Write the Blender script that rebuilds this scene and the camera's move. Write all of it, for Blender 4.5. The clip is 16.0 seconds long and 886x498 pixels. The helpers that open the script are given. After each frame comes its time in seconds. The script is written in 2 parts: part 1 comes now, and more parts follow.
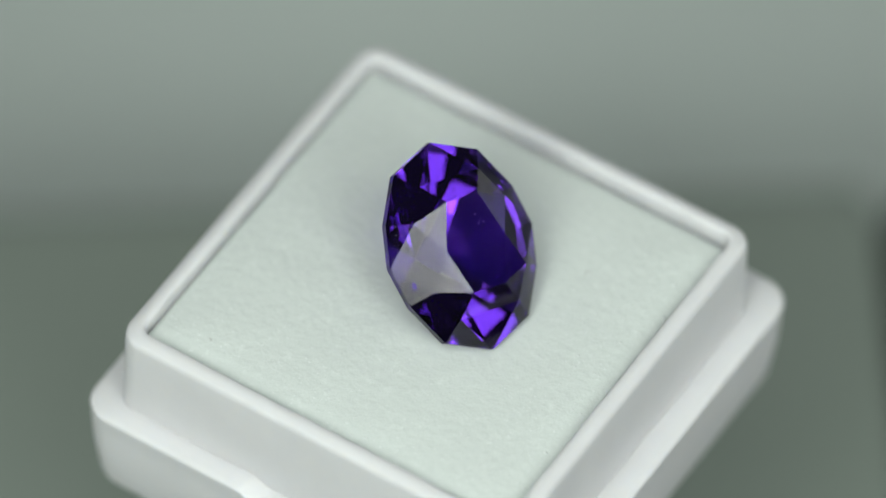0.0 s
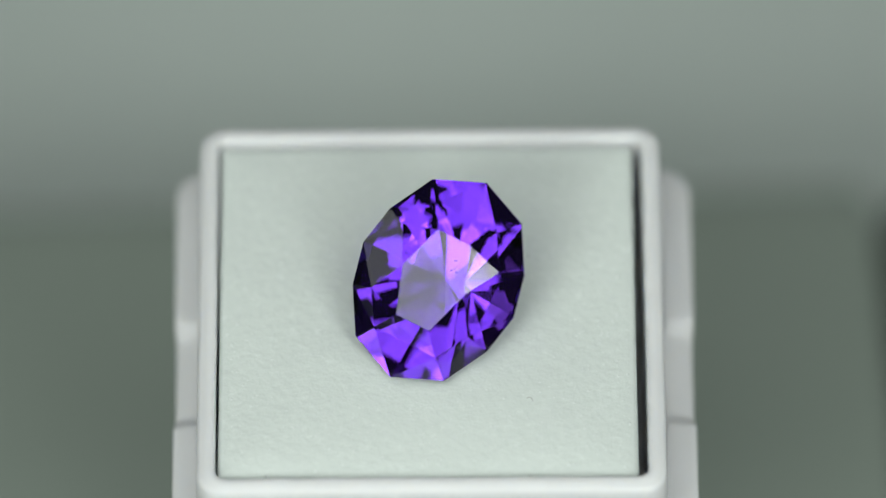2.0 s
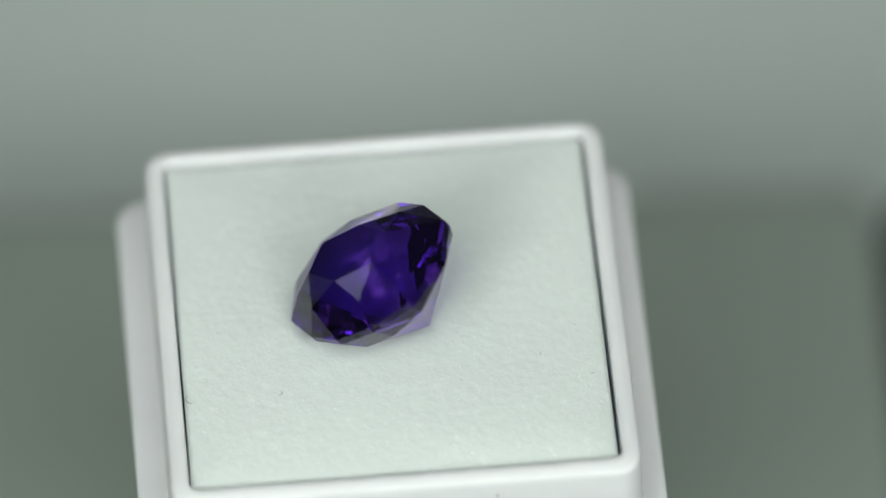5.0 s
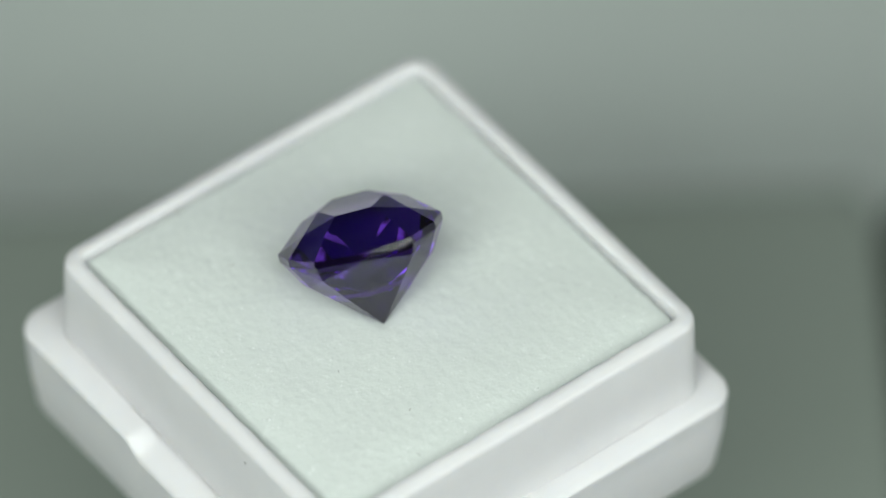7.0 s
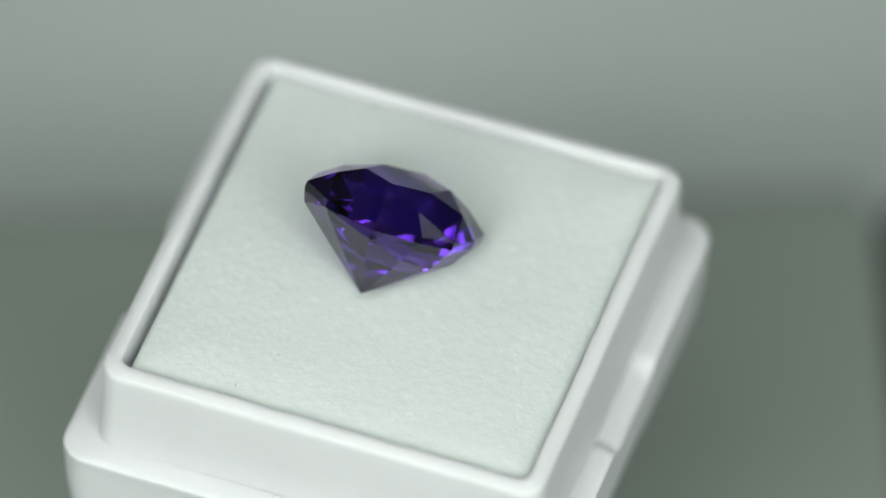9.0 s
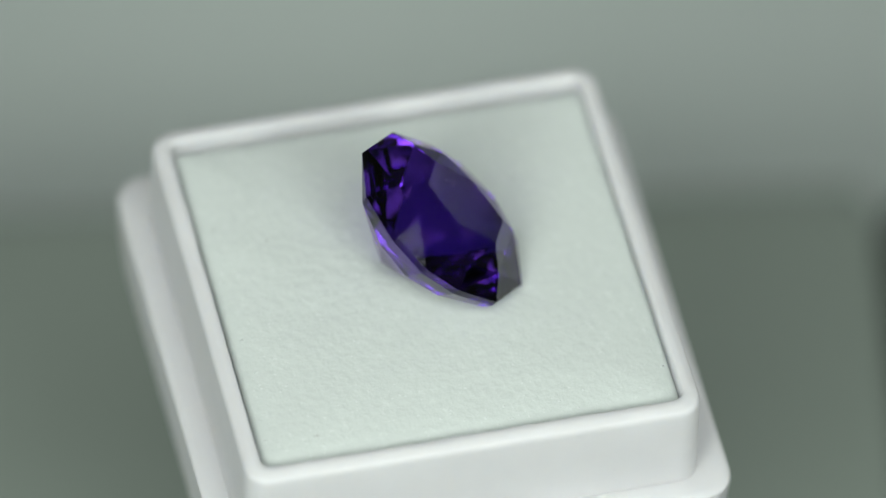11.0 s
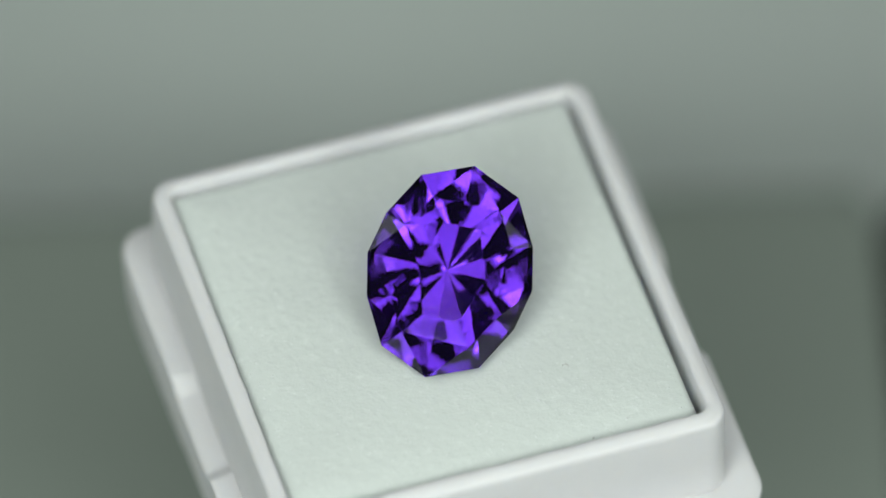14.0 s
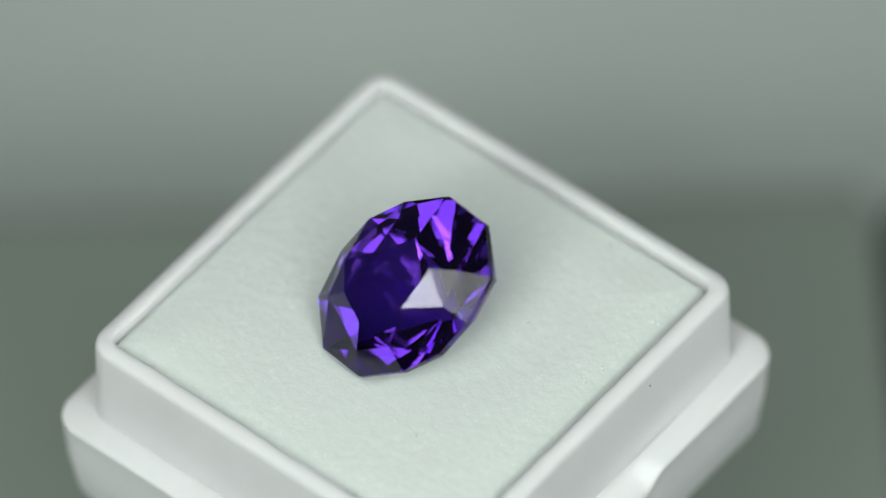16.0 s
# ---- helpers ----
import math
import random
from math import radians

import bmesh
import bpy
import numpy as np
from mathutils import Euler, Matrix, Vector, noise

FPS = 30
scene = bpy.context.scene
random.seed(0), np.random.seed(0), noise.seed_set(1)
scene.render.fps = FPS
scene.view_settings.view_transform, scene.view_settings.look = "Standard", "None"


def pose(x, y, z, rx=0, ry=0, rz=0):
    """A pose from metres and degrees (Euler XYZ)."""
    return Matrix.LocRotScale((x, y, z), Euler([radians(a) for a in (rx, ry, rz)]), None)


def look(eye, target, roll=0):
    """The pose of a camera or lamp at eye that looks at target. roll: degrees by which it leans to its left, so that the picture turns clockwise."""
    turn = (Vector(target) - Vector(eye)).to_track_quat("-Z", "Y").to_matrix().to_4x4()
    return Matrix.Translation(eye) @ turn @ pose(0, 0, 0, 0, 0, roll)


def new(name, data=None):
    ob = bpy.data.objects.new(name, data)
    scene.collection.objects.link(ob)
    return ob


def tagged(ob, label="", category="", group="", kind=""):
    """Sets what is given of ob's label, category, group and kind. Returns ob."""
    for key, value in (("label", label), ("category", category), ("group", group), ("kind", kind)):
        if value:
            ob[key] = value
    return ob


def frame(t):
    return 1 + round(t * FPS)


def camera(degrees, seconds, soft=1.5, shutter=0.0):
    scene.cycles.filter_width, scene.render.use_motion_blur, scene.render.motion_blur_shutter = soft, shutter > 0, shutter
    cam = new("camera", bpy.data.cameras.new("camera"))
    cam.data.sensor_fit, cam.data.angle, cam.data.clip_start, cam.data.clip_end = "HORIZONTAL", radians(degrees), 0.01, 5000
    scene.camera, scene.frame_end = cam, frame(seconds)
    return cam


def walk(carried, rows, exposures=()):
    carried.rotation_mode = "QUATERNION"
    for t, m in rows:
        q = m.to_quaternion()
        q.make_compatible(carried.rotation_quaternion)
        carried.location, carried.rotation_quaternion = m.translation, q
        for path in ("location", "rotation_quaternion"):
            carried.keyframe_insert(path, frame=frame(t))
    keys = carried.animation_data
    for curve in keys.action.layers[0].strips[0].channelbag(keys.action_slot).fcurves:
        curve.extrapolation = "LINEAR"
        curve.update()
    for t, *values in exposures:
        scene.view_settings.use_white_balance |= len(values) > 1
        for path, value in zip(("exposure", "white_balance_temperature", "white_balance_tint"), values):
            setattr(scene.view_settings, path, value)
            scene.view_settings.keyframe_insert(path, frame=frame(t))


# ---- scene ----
from mathutils.bvhtree import BVHTree

MM = 0.00095
SECONDS = 16.0

# ---- camera: stands still on a tripod with a long macro lens ----
EYE = (0.0, -350.044 * MM, 421.884 * MM)
AIM = (2.009 * MM, 0.0, 4.138 * MM)
cam = camera(5.4876, SECONDS, soft=1.5)
cam.data.dof.use_dof = True
cam.data.dof.focus_distance = 543.6 * MM
cam.data.dof.aperture_fstop = 14.0
walk(cam, [(0.0, look(EYE, AIM, 0.688)), (SECONDS, look(EYE, AIM, 0.688))],
     [(0.0, -0.09), (2.0, -0.17), (4.0, -0.07), (6.5, 0.01), (9.0, 0.02), (11.5, -0.09), (12.5, -0.09), (14.5, -0.16), (SECONDS, -0.09)])

# ---- turning of the display: one steady speed about the upright axis ----
SPEED = 28.5285
START = 57.562


def turn(t):
    return pose(0, 0, 0, 0, 0, START - SPEED * t)


# the box sits a little off the axis and leans a little on the turning head
SEAT = pose(1.316 * MM, -1.230 * MM, 0, 1.514, -0.628, 0)

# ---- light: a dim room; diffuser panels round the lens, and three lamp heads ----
world = bpy.data.worlds.new("studio")
scene.world = world
world.use_nodes = True
wn = world.node_tree.nodes
wn["Background"].inputs["Color"].default_value = (0.84, 0.92, 0.88, 1)
wn["Background"].inputs["Strength"].default_value = 0.045
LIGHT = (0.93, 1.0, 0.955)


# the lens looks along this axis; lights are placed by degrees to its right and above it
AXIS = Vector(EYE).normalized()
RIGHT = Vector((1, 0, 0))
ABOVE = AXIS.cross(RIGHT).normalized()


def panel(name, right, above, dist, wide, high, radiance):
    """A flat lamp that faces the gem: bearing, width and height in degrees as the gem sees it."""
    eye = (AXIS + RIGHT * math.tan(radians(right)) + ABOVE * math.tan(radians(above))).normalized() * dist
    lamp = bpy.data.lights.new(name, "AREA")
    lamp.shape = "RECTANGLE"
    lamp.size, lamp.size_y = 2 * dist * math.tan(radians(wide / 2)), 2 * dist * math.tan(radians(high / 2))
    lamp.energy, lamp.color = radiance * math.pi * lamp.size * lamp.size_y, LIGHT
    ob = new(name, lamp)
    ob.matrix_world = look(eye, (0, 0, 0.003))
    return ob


def side_wall(name, azimuth, elevation, dist, wide, high, radiance):
    """A lit white side of the light tent, by its compass bearing from the gem and its height over it."""
    az, el = radians(azimuth), radians(elevation)
    lamp = bpy.data.lights.new(name, "AREA")
    lamp.shape = "RECTANGLE"
    lamp.size, lamp.size_y = 2 * dist * math.tan(radians(wide / 2)), 2 * dist * math.tan(radians(high / 2))
    lamp.energy, lamp.color = radiance * math.pi * lamp.size * lamp.size_y, LIGHT
    ob = new(name, lamp)
    ob.matrix_world = look(Vector((math.sin(az) * math.cos(el), -math.cos(az) * math.cos(el), math.sin(el))) * dist, (0, 0, 0.003))


side_wall("tent_side", -112.0, 20.0, 0.40, 34.0, 24.0, 1.35)
side_wall("tent_side", 118.0, 19.0, 0.40, 34.0, 24.0, 0.85)

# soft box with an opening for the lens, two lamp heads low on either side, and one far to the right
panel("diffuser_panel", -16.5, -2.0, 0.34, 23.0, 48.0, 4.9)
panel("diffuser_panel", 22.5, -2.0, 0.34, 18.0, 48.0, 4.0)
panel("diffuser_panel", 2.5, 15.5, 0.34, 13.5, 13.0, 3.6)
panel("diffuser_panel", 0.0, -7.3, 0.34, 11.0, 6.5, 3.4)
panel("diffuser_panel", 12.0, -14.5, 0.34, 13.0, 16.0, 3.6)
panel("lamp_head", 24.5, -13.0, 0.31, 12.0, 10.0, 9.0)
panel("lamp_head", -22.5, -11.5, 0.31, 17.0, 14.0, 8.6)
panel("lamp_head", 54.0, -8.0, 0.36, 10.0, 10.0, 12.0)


# ---- materials ----
def material(name):
    m = bpy.data.materials.new(name)
    m.use_nodes = True
    return m, m.node_tree.nodes, m.node_tree.links, m.node_tree.nodes["Principled BSDF"]


def noise_tex(n, l, scale, detail=3.0, rough=0.55):
    co = n.new("ShaderNodeTexCoord")
    tex = n.new("ShaderNodeTexNoise")
    tex.inputs["Scale"].default_value = scale
    tex.inputs["Detail"].default_value = detail
    tex.inputs["Roughness"].default_value = rough
    l.new(co.outputs["Object"], tex.inputs["Vector"])
    return tex


def ramp(n, l, src, stops):
    r = n.new("ShaderNodeValToRGB")
    el = r.color_ramp.elements
    while len(el) < len(stops):
        el.new(0.5)
    for e, (pos, col) in zip(el, stops):
        e.position, e.color = pos, (*col, 1)
    l.new(src, r.inputs["Fac"])
    return r


def bump(n, l, bsdf, src, strength, distance):
    b = n.new("ShaderNodeBump")
    b.inputs["Strength"].default_value = strength
    b.inputs["Distance"].default_value = distance
    l.new(src, b.inputs["Height"])
    l.new(b.outputs["Normal"], bsdf.inputs["Normal"])
    return b


def white_plastic():
    m, n, l, b = material("moulded_white_plastic")
    t = noise_tex(n, l, 260.0, 4)
    c = ramp(n, l, t.outputs["Fac"], [(0.3, (0.69, 0.685, 0.70)), (0.7, (0.725, 0.72, 0.735))])
    l.new(c.outputs["Color"], b.inputs["Base Color"])
    b.inputs["Roughness"].default_value = 0.46
    b.inputs["IOR"].default_value = 1.49
    b.inputs["Subsurface Weight"].default_value = 0.45
    b.inputs["Subsurface Radius"].default_value = (0.0016, 0.0017, 0.0019)
    b.inputs["Subsurface Scale"].default_value = 1.0
    fine = noise_tex(n, l, 900.0, 2)
    bump(n, l, b, fine.outputs["Fac"], 0.06, 0.00012)
    return m


def white_foam():
    m, n, l, b = material("soft_white_foam")
    t = noise_tex(n, l, 1500.0, 4, 0.65)
    c = ramp(n, l, t.outputs["Fac"], [(0.34, (0.637, 0.680, 0.654)), (0.58, (0.652, 0.695, 0.668)), (0.74, (0.715, 0.757, 0.733))])
    l.new(c.outputs["Color"], b.inputs["Base Color"])
    b.inputs["Roughness"].default_value = 0.8
    b.inputs["Specular IOR Level"].default_value = 0.25
    fine = noise_tex(n, l, 2300.0, 4, 0.62)
    lumps = noise_tex(n, l, 620.0, 2, 0.5)
    both = n.new("ShaderNodeMath")
    both.operation = "ADD"
    l.new(fine.outputs["Fac"], both.inputs[0])
    l.new(lumps.outputs["Fac"], both.inputs[1])
    bump(n, l, b, both.outputs["Value"], 0.45, 0.00015)
    return m


def amethyst():
    m, n, l, b = material("purple_quartz")
    out = n["Material Output"]
    n.remove(b)
    zone = noise_tex(n, l, 90.0, 2)
    tint = ramp(n, l, zone.outputs["Fac"], [(0.35, (0.28, 0.162, 0.535)), (0.65, (0.355, 0.212, 0.625))])
    inner = n.new("ShaderNodeBsdfRefraction")
    inner.inputs["IOR"].default_value = 1.58
    inner.inputs["Roughness"].default_value = 0.012
    l.new(tint.outputs["Color"], inner.inputs["Color"])
    gloss = n.new("ShaderNodeBsdfGlossy")
    gloss.inputs["Roughness"].default_value = 0.02
    fres = n.new("ShaderNodeFresnel")
    fres.inputs["IOR"].default_value = 1.58
    sheen = ramp(n, l, fres.outputs["Fac"], [(0.30, (0.90, 0.88, 0.90)), (0.95, (0.82, 0.69, 0.95))])
    l.new(sheen.outputs["Color"], gloss.inputs["Color"])
    mix = n.new("ShaderNodeMixShader")
    l.new(fres.outputs["Fac"], mix.inputs["Fac"])
    l.new(inner.outputs["BSDF"], mix.inputs[1])
    l.new(gloss.outputs["BSDF"], mix.inputs[2])
    l.new(mix.outputs["Shader"], out.inputs["Surface"])
    return m


def dark_top():
    m, n, l, b = material("dark_grey_satin")
    t = noise_tex(n, l, 30.0, 4)
    c = ramp(n, l, t.outputs["Fac"], [(0.3, (0.235, 0.272, 0.238)), (0.7, (0.26, 0.30, 0.264))])
    l.new(c.outputs["Color"], b.inputs["Base Color"])
    b.inputs["Roughness"].default_value = 0.35
    return m


def grey_sheet():
    m, n, l, b = material("pale_grey_paper")
    t = noise_tex(n, l, 12.0, 3)
    c = ramp(n, l, t.outputs["Fac"], [(0.3, (0.525, 0.58, 0.55)), (0.7, (0.59, 0.645, 0.615))])
    l.new(c.outputs["Color"], b.inputs["Base Color"])
    b.inputs["Roughness"].default_value = 0.6
    return m


def plain(name, colour, rough):
    m, n, l, b = material(name)
    t = noise_tex(n, l, 200.0, 3)
    lo = tuple(0.85 * v for v in colour)
    c = ramp(n, l, t.outputs["Fac"], [(0.3, lo), (0.7, colour)])
    l.new(c.outputs["Color"], b.inputs["Base Color"])
    b.inputs["Roughness"].default_value = rough
    return m


PLASTIC, FOAM, GEM = white_plastic(), white_foam(), amethyst()
DARK, PAPER = dark_top(), grey_sheet()
TABLE = plain("dark_table", (0.055, 0.06, 0.057), 0.5)
# near-black for the block's feet, its side strip and the gap's painted shade
BLACK = plain("black_rubber_gap_shade", (0.04, 0.047, 0.042), 0.6)
STEEL = plain("grey_metal", (0.35, 0.35, 0.36), 0.4)
CRUMB = plain("foam_skin", (0.75, 0.79, 0.77), 0.7)
FLAKE = plain("pale_flake", (0.55, 0.45, 0.6), 0.4)
LINT = plain("dark_lint", (0.27, 0.26, 0.24), 0.9)


# ---- mesh helpers ----
def mesh_of(name, verts, faces, mat, smooth=False):
    me = bpy.data.meshes.new(name)
    me.from_pydata([tuple(v) for v in verts], [], faces)
    bm = bmesh.new()
    bm.from_mesh(me)
    bmesh.ops.recalc_face_normals(bm, faces=bm.faces)
    bm.to_mesh(me)
    bm.free()
    me.materials.append(mat)
    for p in me.polygons:
        p.use_smooth = smooth
    return me


def sharpen(me, degrees=38):
    me.set_sharp_from_angle(angle=radians(degrees))
    return me


def part(name, me, parent, label=""):
    ob = new(name, me)
    ob.parent = parent
    return tagged(ob, label)


def rounded_square(half, r, z, side=40, arc=8, hx=None):
    """A closed loop round a square with rounded corners, counter-clockwise from the middle of the +x side's start."""
    hx = half if hx is None else hx
    pts = []
    for k in range(4):
        a = k * math.pi / 2
        ca, sa = math.cos(a), math.sin(a)
        d, w = (hx, half) if k % 2 == 0 else (half, hx)
        for i in range(side):
            s = -(w - r) + 2 * (w - r) * i / side
            pts.append((ca * d - sa * s, sa * d + ca * s, z))
        for i in range(arc):
            b = math.pi / 2 * i / arc
            px, py = d - r + r * math.cos(b), w - r + r * math.sin(b)
            pts.append((ca * px - sa * py, sa * px + ca * py, z))
    return [Vector(p) * MM for p in pts]


def loft(loops, close=(True, True)):
    n = len(loops[0])
    verts = [v for lp in loops for v in lp]
    faces = []
    for j in range(len(loops) - 1):
        for i in range(n):
            k = (i + 1) % n
            faces.append((j * n + i, j * n + k, (j + 1) * n + k, (j + 1) * n + i))
    if close[0]:
        faces.append(tuple(reversed(range(n))))
    if close[1]:
        faces.append(tuple(range((len(loops) - 1) * n, len(loops) * n)))
    return verts, faces


# ---- the surroundings ----
def box_mesh(name, x0, x1, y0, y1, z0, z1, mat, bevel=0.0):
    bm = bmesh.new()
    bmesh.ops.create_cube(bm, size=1)
    for v in bm.verts:
        v.co = Vector(((x0, x1)[v.co.x > 0], (y0, y1)[v.co.y > 0], (z0, z1)[v.co.z > 0]))
    if bevel:
        bmesh.ops.bevel(bm, geom=bm.edges[:], offset=bevel, segments=3, affect="EDGES", profile=0.5)
    me = bpy.data.meshes.new(name)
    bm.to_mesh(me)
    bm.free()
    me.materials.append(mat)
    return me


def surroundings():
    tagged(new("ground", box_mesh("ground", -1.5, 1.5, -1.5, 1.5, -0.095, -0.0755, TABLE)), "dark grey table top", "table top", kind="structure")
    nx, ny = 120, 80
    verts, faces = [], []
    for j in range(ny + 1):
        for i in range(nx + 1):
            x, y = -0.9 + 1.8 * i / nx, 0.015 + 1.285 * j / ny
            far = min(1.0, max(0.0, (y - 0.05) / 0.05))
            verts.append((x, y, -0.0755 + 0.0004 + far * 0.006 * (0.5 + 0.5 * noise.noise(Vector((x * 11 + 3.0, y * 13, 0.7))))))
    for j in range(ny):
        for i in range(nx):
            a = j * (nx + 1) + i
            faces.append((a, a + 1, a + nx + 2, a + nx + 1))
    me = mesh_of("backdrop_sheet", verts, faces, PAPER, True)
    sheet = tagged(new("backdrop_sheet", me), "pale grey paper sheet on the table", "paper sheet")
    thick = sheet.modifiers.new("thickness", "SOLIDIFY")
    thick.thickness, thick.offset = 0.0004, -1.0
    sheet.matrix_world = pose(0, 0, 0, 0, 0, 0.6)
    block = tagged(new("display_block"), "dark grey satin display block with a near-black strip at its right", "block")
    block.matrix_world = pose(0, 0, 0, 0, 0, 3.2)
    part("top_slab", box_mesh("top_slab", -0.24, 0.0326, -0.20, 0.0482, -0.0735, -0.0475, DARK, 0.002), block)
    # near-black strip just past the slab's right side
    part("dark_strip", box_mesh("dark_strip", 0.0329, 0.050, -0.20, 0.0482, -0.0735, -0.0495, BLACK, 0.002), block, "near-black strip beside the slab")
    for x, y in ((-0.22, -0.18), (0.03, -0.18), (-0.22, 0.03), (0.03, 0.03)):
        z0 = -0.0751 if y > 0 else -0.0755
        part("foot", box_mesh("foot", x - 0.008, x + 0.008, y - 0.008, y + 0.008, z0, -0.0735, BLACK), block, "flat black rubber foot")


# ---- the turning stand under the box ----
def disc(name, r0, r1, z0, z1, mat):
    n = 48
    loops = [[Vector((r * math.cos(2 * math.pi * i / n), r * math.sin(2 * math.pi * i / n), z)) * MM for i in range(n)]
             for r, z in ((r0 - 0.4, z0), (r0, z0 + 0.4), (r1, z1 - 0.4), (r1 - 0.4, z1))]
    return mesh_of(name, *loft(loops), mat, False)


def make_stand():
    stand = tagged(new("turning_stand"), "small grey turning stand hidden under the box", "stand")
    part("post", disc("post", 7.0, 6.0, -50.0, -14.4, STEEL), stand)
    part("head", disc("head", 9.0, 9.0, -14.4, -13.05, STEEL), stand)
    return stand


# ---- the gem box ----
def notch(v):
    """Finger recess in the middle of the two +-x sides of the lower body."""
    x, y, z = v / MM
    w = min(1.0, max(0.0, (4.3 - abs(y)) / 1.7))
    w = w * w * w * (w * (6 * w - 15) + 10)
    if abs(x) > 12.0 and w > 0:
        out = min(1.0, max(0.0, (abs(x) - 13.8) / 1.7))
        if z > -9.0:
            z -= (0.40 + 0.60 * out) * w * min(1.0, (z + 9.0) / 2.2)
        x -= math.copysign(0.10 * w * out, x)
    return Vector((x, y, z)) * MM


def make_box():
    box = tagged(new("gem_box"), "open white plastic gem box without its lid", "box")
    prof = [(14.2, 1.3, -12.95), (14.85, 1.6, -12.85), (15.12, 1.7, -12.6), (15.25, 1.8, -12.2), (15.58, 1.9, -9.4), (15.66, 1.9, -7.7),
            (15.68, 1.9, -6.45), (15.73, 1.9, -6.30), (15.70, 1.9, -6.08), (15.55, 1.9, -5.96), (15.25, 1.9, -5.92), (14.35, 1.6, -5.92), (14.0, 1.5, -6.0)]
    off = Vector((0.20, -0.107, 0)) * MM
    loops = [[notch(v) + off for v in rounded_square(h - 0.16, r, z, 120)] for h, r, z in prof]
    part("lower_body", sharpen(mesh_of("lower_body", *loft(loops), PLASTIC, True)), box)
    prof = [(14.02, 1.5, -8.2), (14.00, 1.5, -5.75), (13.88, 1.45, -0.20), (13.85, 1.45, 0.06), (13.78, 1.42, 0.21), (13.67, 1.38, 0.30), (13.55, 1.34, 0.345), (13.49, 1.32, 0.375),
            (13.36, 1.3, 0.43), (13.22, 1.2, 0.46), (13.05, 1.0, 0.46), (12.96, 0.8, 0.43), (12.90, 0.7, 0.35), (12.87, 0.6, 0.20), (12.85, 0.5, -0.10), (12.78, 0.4, -6.1)]
    loops = [rounded_square(h - (0.117 if h > 13.2 else 0.17), r, z) for h, r, z in prof]
    # the moulded inner edge runs a little unevenly
    for (h, r, z), loop in zip(prof, loops):
        if h < 13.1 and z > 0.1:
            for v in loop:
                v *= 1 + 0.0035 * noise.noise(v * 900) + 0.002 * noise.noise(v * 2600)
                v.z = (z + 0.05 * noise.noise(v * 700 + Vector((5, 1, 2)))) * MM
    part("collar", sharpen(mesh_of("collar", *loft(loops, (False, True)), PLASTIC, True)), box)
    bm = bmesh.new()
    bmesh.ops.create_icosphere(bm, subdivisions=2, radius=0.085 * MM)
    for v in bm.verts:
        v.co = Vector((v.co.x * 0.4, v.co.y * 0.8, v.co.z * 1.4)) * (1 + 0.3 * noise.noise(v.co * 9000)) + Vector((13.78, 5.2, -0.95)) * MM
    me = bpy.data.meshes.new("dirt_speck")
    bm.to_mesh(me)
    bm.free()
    me.materials.append(LINT)
    part("dirt_speck", me, box, "small dark speck of dirt on the side")
    return box


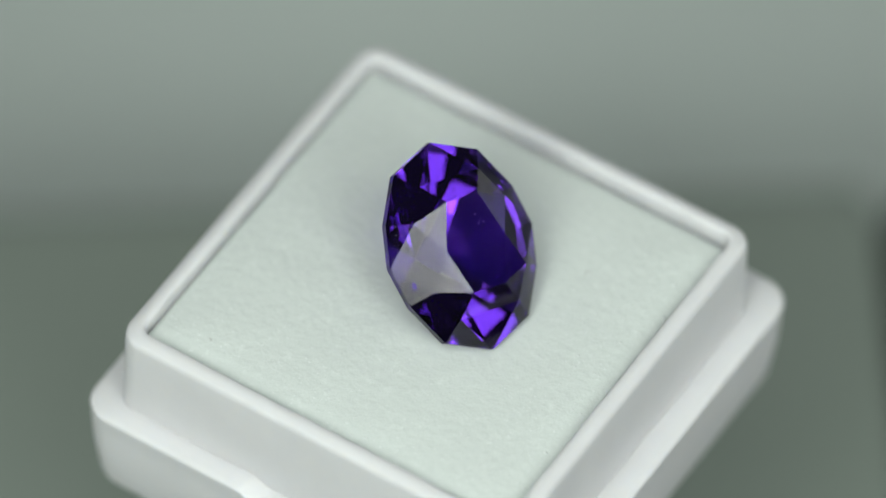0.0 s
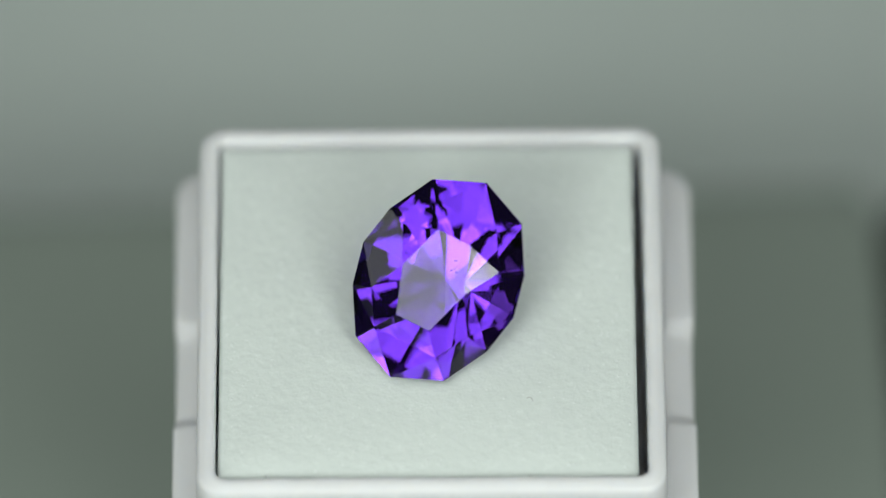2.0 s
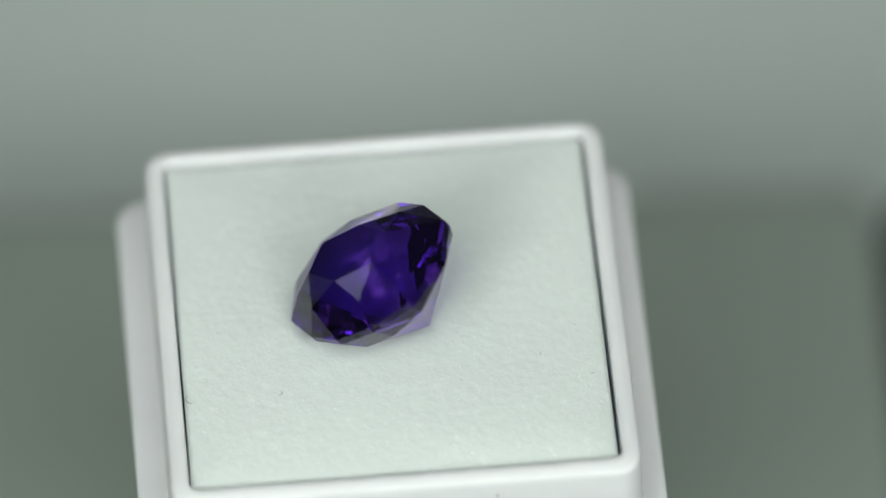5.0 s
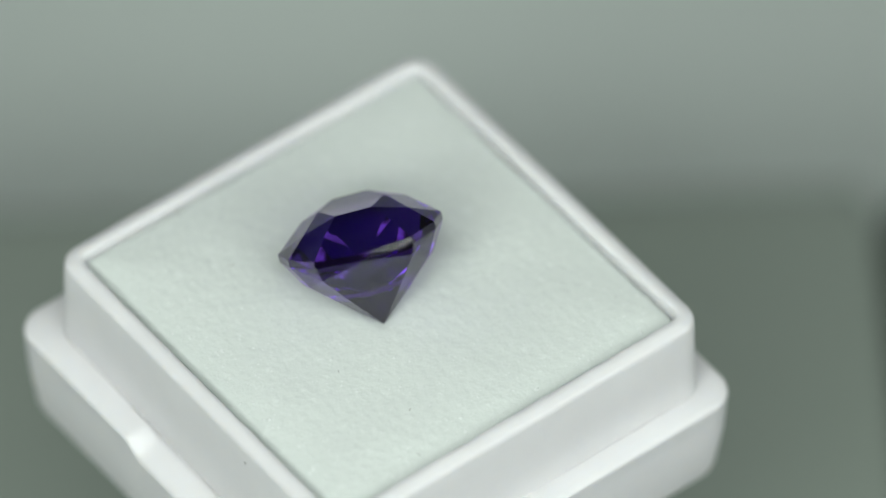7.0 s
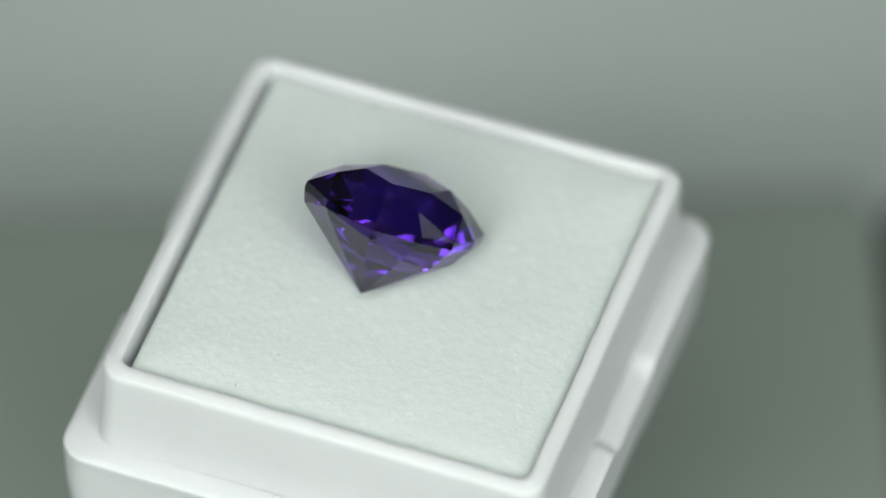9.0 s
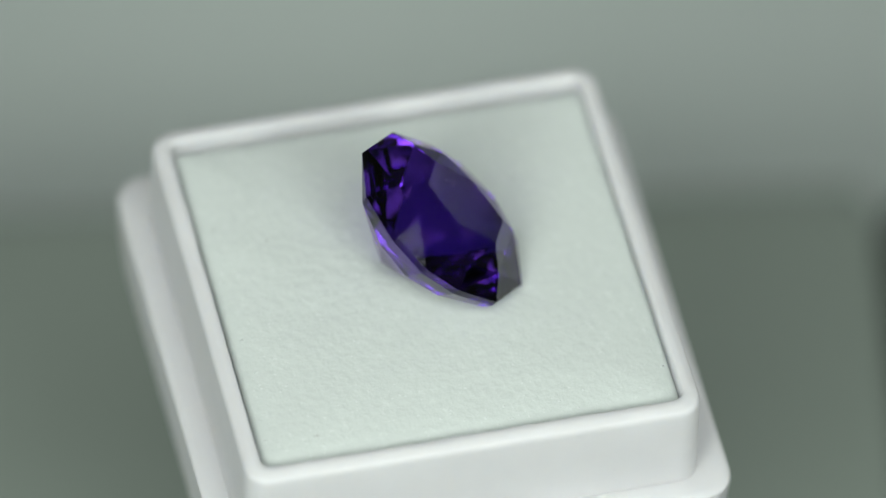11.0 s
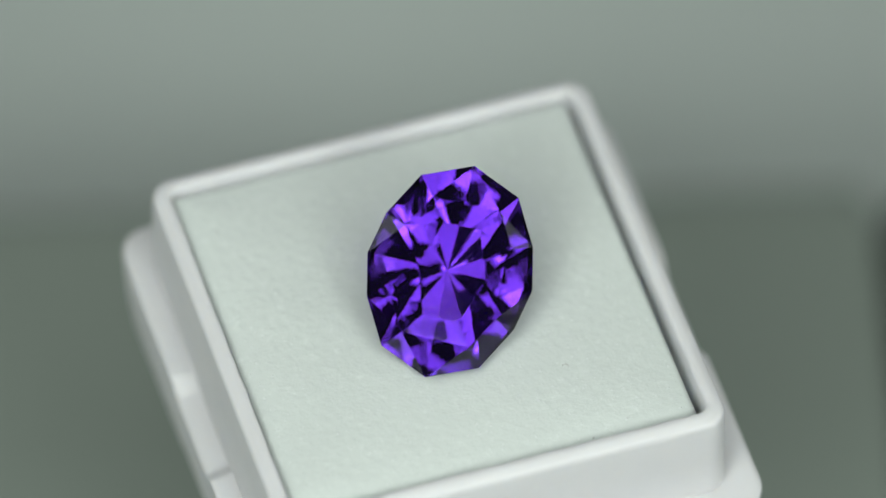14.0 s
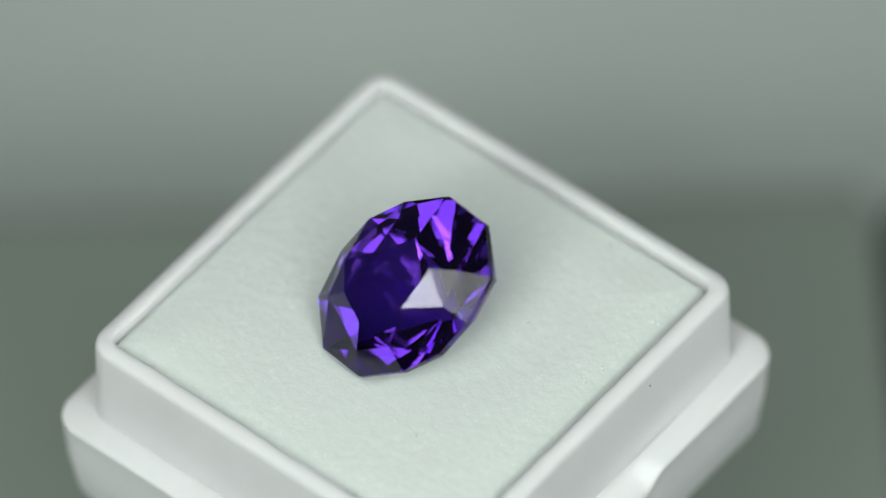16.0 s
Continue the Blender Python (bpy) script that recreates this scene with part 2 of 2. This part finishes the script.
# ---- foam pad ----
def make_foam(stone):
    """The pad gives way under the stone that lies on it."""
    n = 84
    me = stone.data
    tree = BVHTree.FromPolygons([LEAN @ v.co for v in me.vertices], [tuple(p.vertices) for p in me.polygons])
    x0, x1, y0, y1 = -12.50, 12.10, -12.55, 12.44
    verts, faces = [], []
    for j in range(n + 1):
        for i in range(n + 1):
            x, y = x0 + (x1 - x0) * i / n, y0 + (y1 - y0) * j / n
            e = max(abs(2 * i / n - 1), abs(2 * j / n - 1))
            z = 0.17 - 0.38 * e ** 6
            z += 0.05 * noise.noise(Vector((x * 0.35, y * 0.35, 1.0))) + 0.02 * noise.noise(Vector((x * 1.6, y * 1.6, 4.0)))
            verts.append(Vector((x, y, z)) * MM)
    top = (n + 1) * (n + 1)
    under = {}
    for k, v in enumerate(verts):
        hit = tree.ray_cast(Vector((v.x, v.y, -6 * MM)), Vector((0, 0, 1)))[0]
        if hit is not None and hit.z < 0.9 * MM:
            under[k] = hit.z - 0.05 * MM
    press = dict(under)
    for k, z in under.items():
        for q in (-1, 1, -n - 1, n + 1, -n - 2, n + 2, -n, n):
            press[k + q] = min(press.get(k + q, 1.0), z)
    for k, z in press.items():
        verts[k].z = min(verts[k].z, z)
    for _ in range(2):
        soft = {k: 0.5 * verts[k].z + 0.125 * sum(verts[k + q].z for q in (-1, 1, -n - 1, n + 1)) for k in press}
        for k, z in soft.items():
            verts[k].z = min(verts[k].z, z)
    for j in range(n):
        for i in range(n):
            a = j * (n + 1) + i
            faces.append((a, a + 1, a + n + 2, a + n + 1))
    rim = [i for i in range(n + 1)] + [j * (n + 1) + n for j in range(1, n + 1)] + [n * (n + 1) + i for i in range(n - 1, -1, -1)] + [j * (n + 1) for j in range(n - 1, 0, -1)]
    for i in rim:
        verts.append(Vector((verts[i].x, verts[i].y, -3.4 * MM)))
    m = len(rim)
    for k in range(m):
        faces.append((rim[k], top + k, top + (k + 1) % m, rim[(k + 1) % m]))
    faces.append(tuple(range(top, top + m)))
    ob = new("foam_pad", mesh_of("foam_pad", verts, faces, FOAM, True))

    def level(x, y):
        i, j = round((x - x0) / (x1 - x0) * n), round((y - y0) / (y1 - y0) * n)
        return verts[j * (n + 1) + i].z / MM

    # black lower layer, added to paint the shade deep in the side gap
    low = [[Vector((v.x, v.y, z * MM)) for v in verts[top:]] for z in (-6.05, -3.4)]
    part("gap_shade_layer", mesh_of("gap_shade_layer", *loft(low), BLACK), ob, "black lower foam layer standing in for shade in the gap")

    # loose crumbs of the foam's skin
    rnd = random.Random(5)
    gv, gf = [], []
    for _ in range(2600):
        x, y = rnd.uniform(-12.2, 11.85), rnd.uniform(-12.25, 12.25)
        if max(abs(x), abs(y)) < rnd.uniform(2.0, 12.0):
            continue
        r = 0.04 + 0.13 * rnd.random() ** 3
        z = level(x, y) - 0.30 * r
        k = len(gv)
        a = rnd.uniform(0, 6.28)
        for q in range(4):
            gv.append(Vector((x + r * rnd.uniform(0.7, 1.7) * math.cos(a + q * 1.571), y + r * rnd.uniform(0.7, 1.7) * math.sin(a + q * 1.571), z)) * MM)
        gv += [Vector((x, y, z + r * 0.55)) * MM, Vector((x, y, z - r * 0.8)) * MM]
        for q in range(4):
            gf += [(k + q, k + (q + 1) % 4, k + 4), (k + (q + 1) % 4, k + q, k + 5)]
    crumbs = part("foam_grain", mesh_of("foam_grain", gv, gf, CRUMB, True), ob, "tiny glinting white foam crumbs")
    tagged(crumbs, kind="stuff")
    # dark lint caught in the foam
    for x, y, a, size in ((5.42, -12.15, 0.4, 0.34), (5.75, 11.47, 1.9, 0.13), (5.73, 3.79, 0.9, 0.10), (5.74, -6.97, 2.6, 0.20), (4.2, 8.65, 0.2, 0.09), (-10.84, 9.07, 1.2, 0.10)):
        lv, lf = [], []
        m, r = 9, 0.016
        for k in range(m):
            b = a + 2.6 * (k / (m - 1) - 0.5)
            cx, cy = x + size * math.sin(b), y - size * math.cos(b)
            cz = level(x, y) + 0.03 + 0.05 * math.sin(3.14 * k / (m - 1))
            for q in range(4):
                c = q * 1.571
                lv.append(Vector((cx + r * math.cos(c) * math.sin(b), cy - r * math.cos(c) * math.cos(b), cz + r * math.sin(c))) * MM)
        for k in range(m - 1):
            for q in range(4):
                lf.append((k * 4 + q, k * 4 + (q + 1) % 4, (k + 1) * 4 + (q + 1) % 4, (k + 1) * 4 + q))
        part("lint", mesh_of("lint", lv, lf, LINT), ob, "curled dark lint fibre")
    return tagged(ob, "soft white foam pad filling the box", "foam pad")


# ---- the gem ----
def make_gem():
    g = [(6.38, 0), (5.15, -2.94), (2.50, -4.44), (0, -4.98), (-2.50, -4.44), (-5.15, -2.94), (-6.38, 0), (-5.15, 2.94), (-2.50, 4.44), (0, 4.98), (2.50, 4.44), (5.15, 2.94)]
    verts = [(x, y, 0.06) for x, y in g] + [(x, y, -0.38) for x, y in g]
    # 24: table, 30: middle of the crown, 38: breaks of the pavilion, 48: culet
    verts += [(2.78, -1.08, 1.94), (0, -2.03, 1.94), (-2.78, -1.08, 1.94), (-2.78, 1.08, 1.94), (0, 2.03, 1.94), (2.78, 1.08, 1.94)]
    verts += [(4.08, -2.03, 1.12), (2.1, -3.2, 1.19), (-2.1, -3.2, 1.19), (-4.08, -2.03, 1.12), (-4.08, 2.03, 1.12), (-2.1, 3.2, 1.19), (2.1, 3.2, 1.19), (4.08, 2.03, 1.12)]
    verts += [(4.9, -2.75, -1.21), (2.35, -3.6, -1.89), (0, -3.95, -2.12), (-2.35, -3.6, -1.89), (-4.9, -2.75, -1.05), (-4.9, 2.75, -1.05), (-2.35, 3.6, -1.89), (0, 3.95, -2.12), (2.35, 3.6, -1.89), (4.9, 2.75, -1.05)]
    verts += [(0, 0, -5.60)]
    faces = [(24, 25, 26, 27, 28, 29)]
    faces += [(24, 25, 31), (24, 31, 30), (25, 26, 32), (26, 33, 32), (27, 28, 35), (27, 35, 34), (28, 29, 36), (29, 37, 36)]
    faces += [(29, 24, 30, 37), (26, 27, 34, 33)]
    faces += [(25, 31, 3), (25, 3, 32), (28, 35, 9), (28, 9, 36)]
    faces += [(30, 31, 2, 1), (32, 33, 5, 4), (34, 35, 8, 7), (36, 37, 11, 10)]
    faces += [(31, 3, 2), (32, 4, 3), (35, 9, 8), (36, 10, 9), (30, 37, 0), (30, 1, 0), (37, 0, 11), (33, 34, 6), (33, 6, 5), (34, 7, 6)]
    faces += [(k, (k + 1) % 12, 12 + (k + 1) % 12, 12 + k) for k in range(12)]
    lo = lambda k: 12 + k % 12
    ring = {1: 38, 2: 39, 3: 40, 4: 41, 5: 42, 7: 43, 8: 44, 9: 45, 10: 46, 11: 47}
    # lower tier of the pavilion, a little flatter than the upper one
    low = {}
    for k in range(12):
        top = verts[ring.get(k, 12 + k)]
        low[k] = len(verts)
        f = 0.5 if k % 2 else 0.58
        drop = 0.045
        verts.append((top[0] * f, top[1] * f, -5.60 + f * (top[2] + 5.60) - drop))
    for a in (1, 5, 7, 11):
        s = 1 if a in (1, 7) else -1
        faces += [(ring[a], lo(a - s), lo(a)), (ring[a], lo(a), lo(a + s)), (ring[a], lo(a + s), ring[a + s]), (ring[a + s], lo(a + s), lo(a + 2 * s)), (ring[a + s], lo(a + 2 * s), ring[a + 2 * s])]
        for p, q in ((a, a + s), (a + s, a + 2 * s)):
            faces += [(48, low[p], low[q]), (low[p], ring[p], ring[q]), (low[p], ring[q], low[q])]
    for a, b, k in ((11, 1, 0), (5, 7, 6)):
        for p in (a, b):
            faces += [(48, low[p], low[k]), (low[p], ring[p], lo(k)), (low[p], lo(k), low[k])]
    ob = new("gemstone", mesh_of("gemstone", [Vector(v) * MM for v in verts], faces, GEM, False))
    rnd = random.Random(11)
    iv, fv = [], []
    for _ in range(7):
        c = Vector((1.3 + rnd.uniform(-0.3, 0.3), -0.87 + rnd.uniform(-0.25, 0.25), 1.45 + rnd.uniform(-0.1, 0.1)))
        k = len(iv)
        for q in range(3):
            iv.append((c + Vector((rnd.uniform(-1, 1), rnd.uniform(-1, 1), rnd.uniform(-0.5, 0.5))) * 0.13) * MM)
        iv.append((c + Vector((0, 0, 0.05))) * MM)
        fv += [(k, k + 1, k + 2), (k, k + 1, k + 3), (k + 1, k + 2, k + 3), (k + 2, k, k + 3)]
    part("inclusion", mesh_of("inclusion", iv, fv, FLAKE), ob, "tiny pale flakes enclosed in the stone")
    return tagged(ob, "deep purple faceted oval amethyst lying tilted on foam", "gemstone")


# leaning pose of the gem on the foam, in the box's space
LEAN = Matrix(((0.44622, -0.88152, -0.15425, 0.448 * MM), (0.65316, 0.43863, -0.61724, -1.191 * MM), (0.61177, 0.17468, 0.77151, 4.34 * MM), (0, 0, 0, 1)))

surroundings()
stand = make_stand()
box = make_box()
gem = make_gem()
foam = make_foam(gem)


def motions():
    times = [k * 0.25 for k in range(int(SECONDS * 4) + 1)]
    walk(stand, [(t, turn(t)) for t in times])
    walk(box, [(t, turn(t) @ SEAT) for t in times])
    walk(foam, [(t, turn(t) @ SEAT) for t in times])
    walk(gem, [(t, turn(t) @ SEAT @ LEAN) for t in times])


motions()
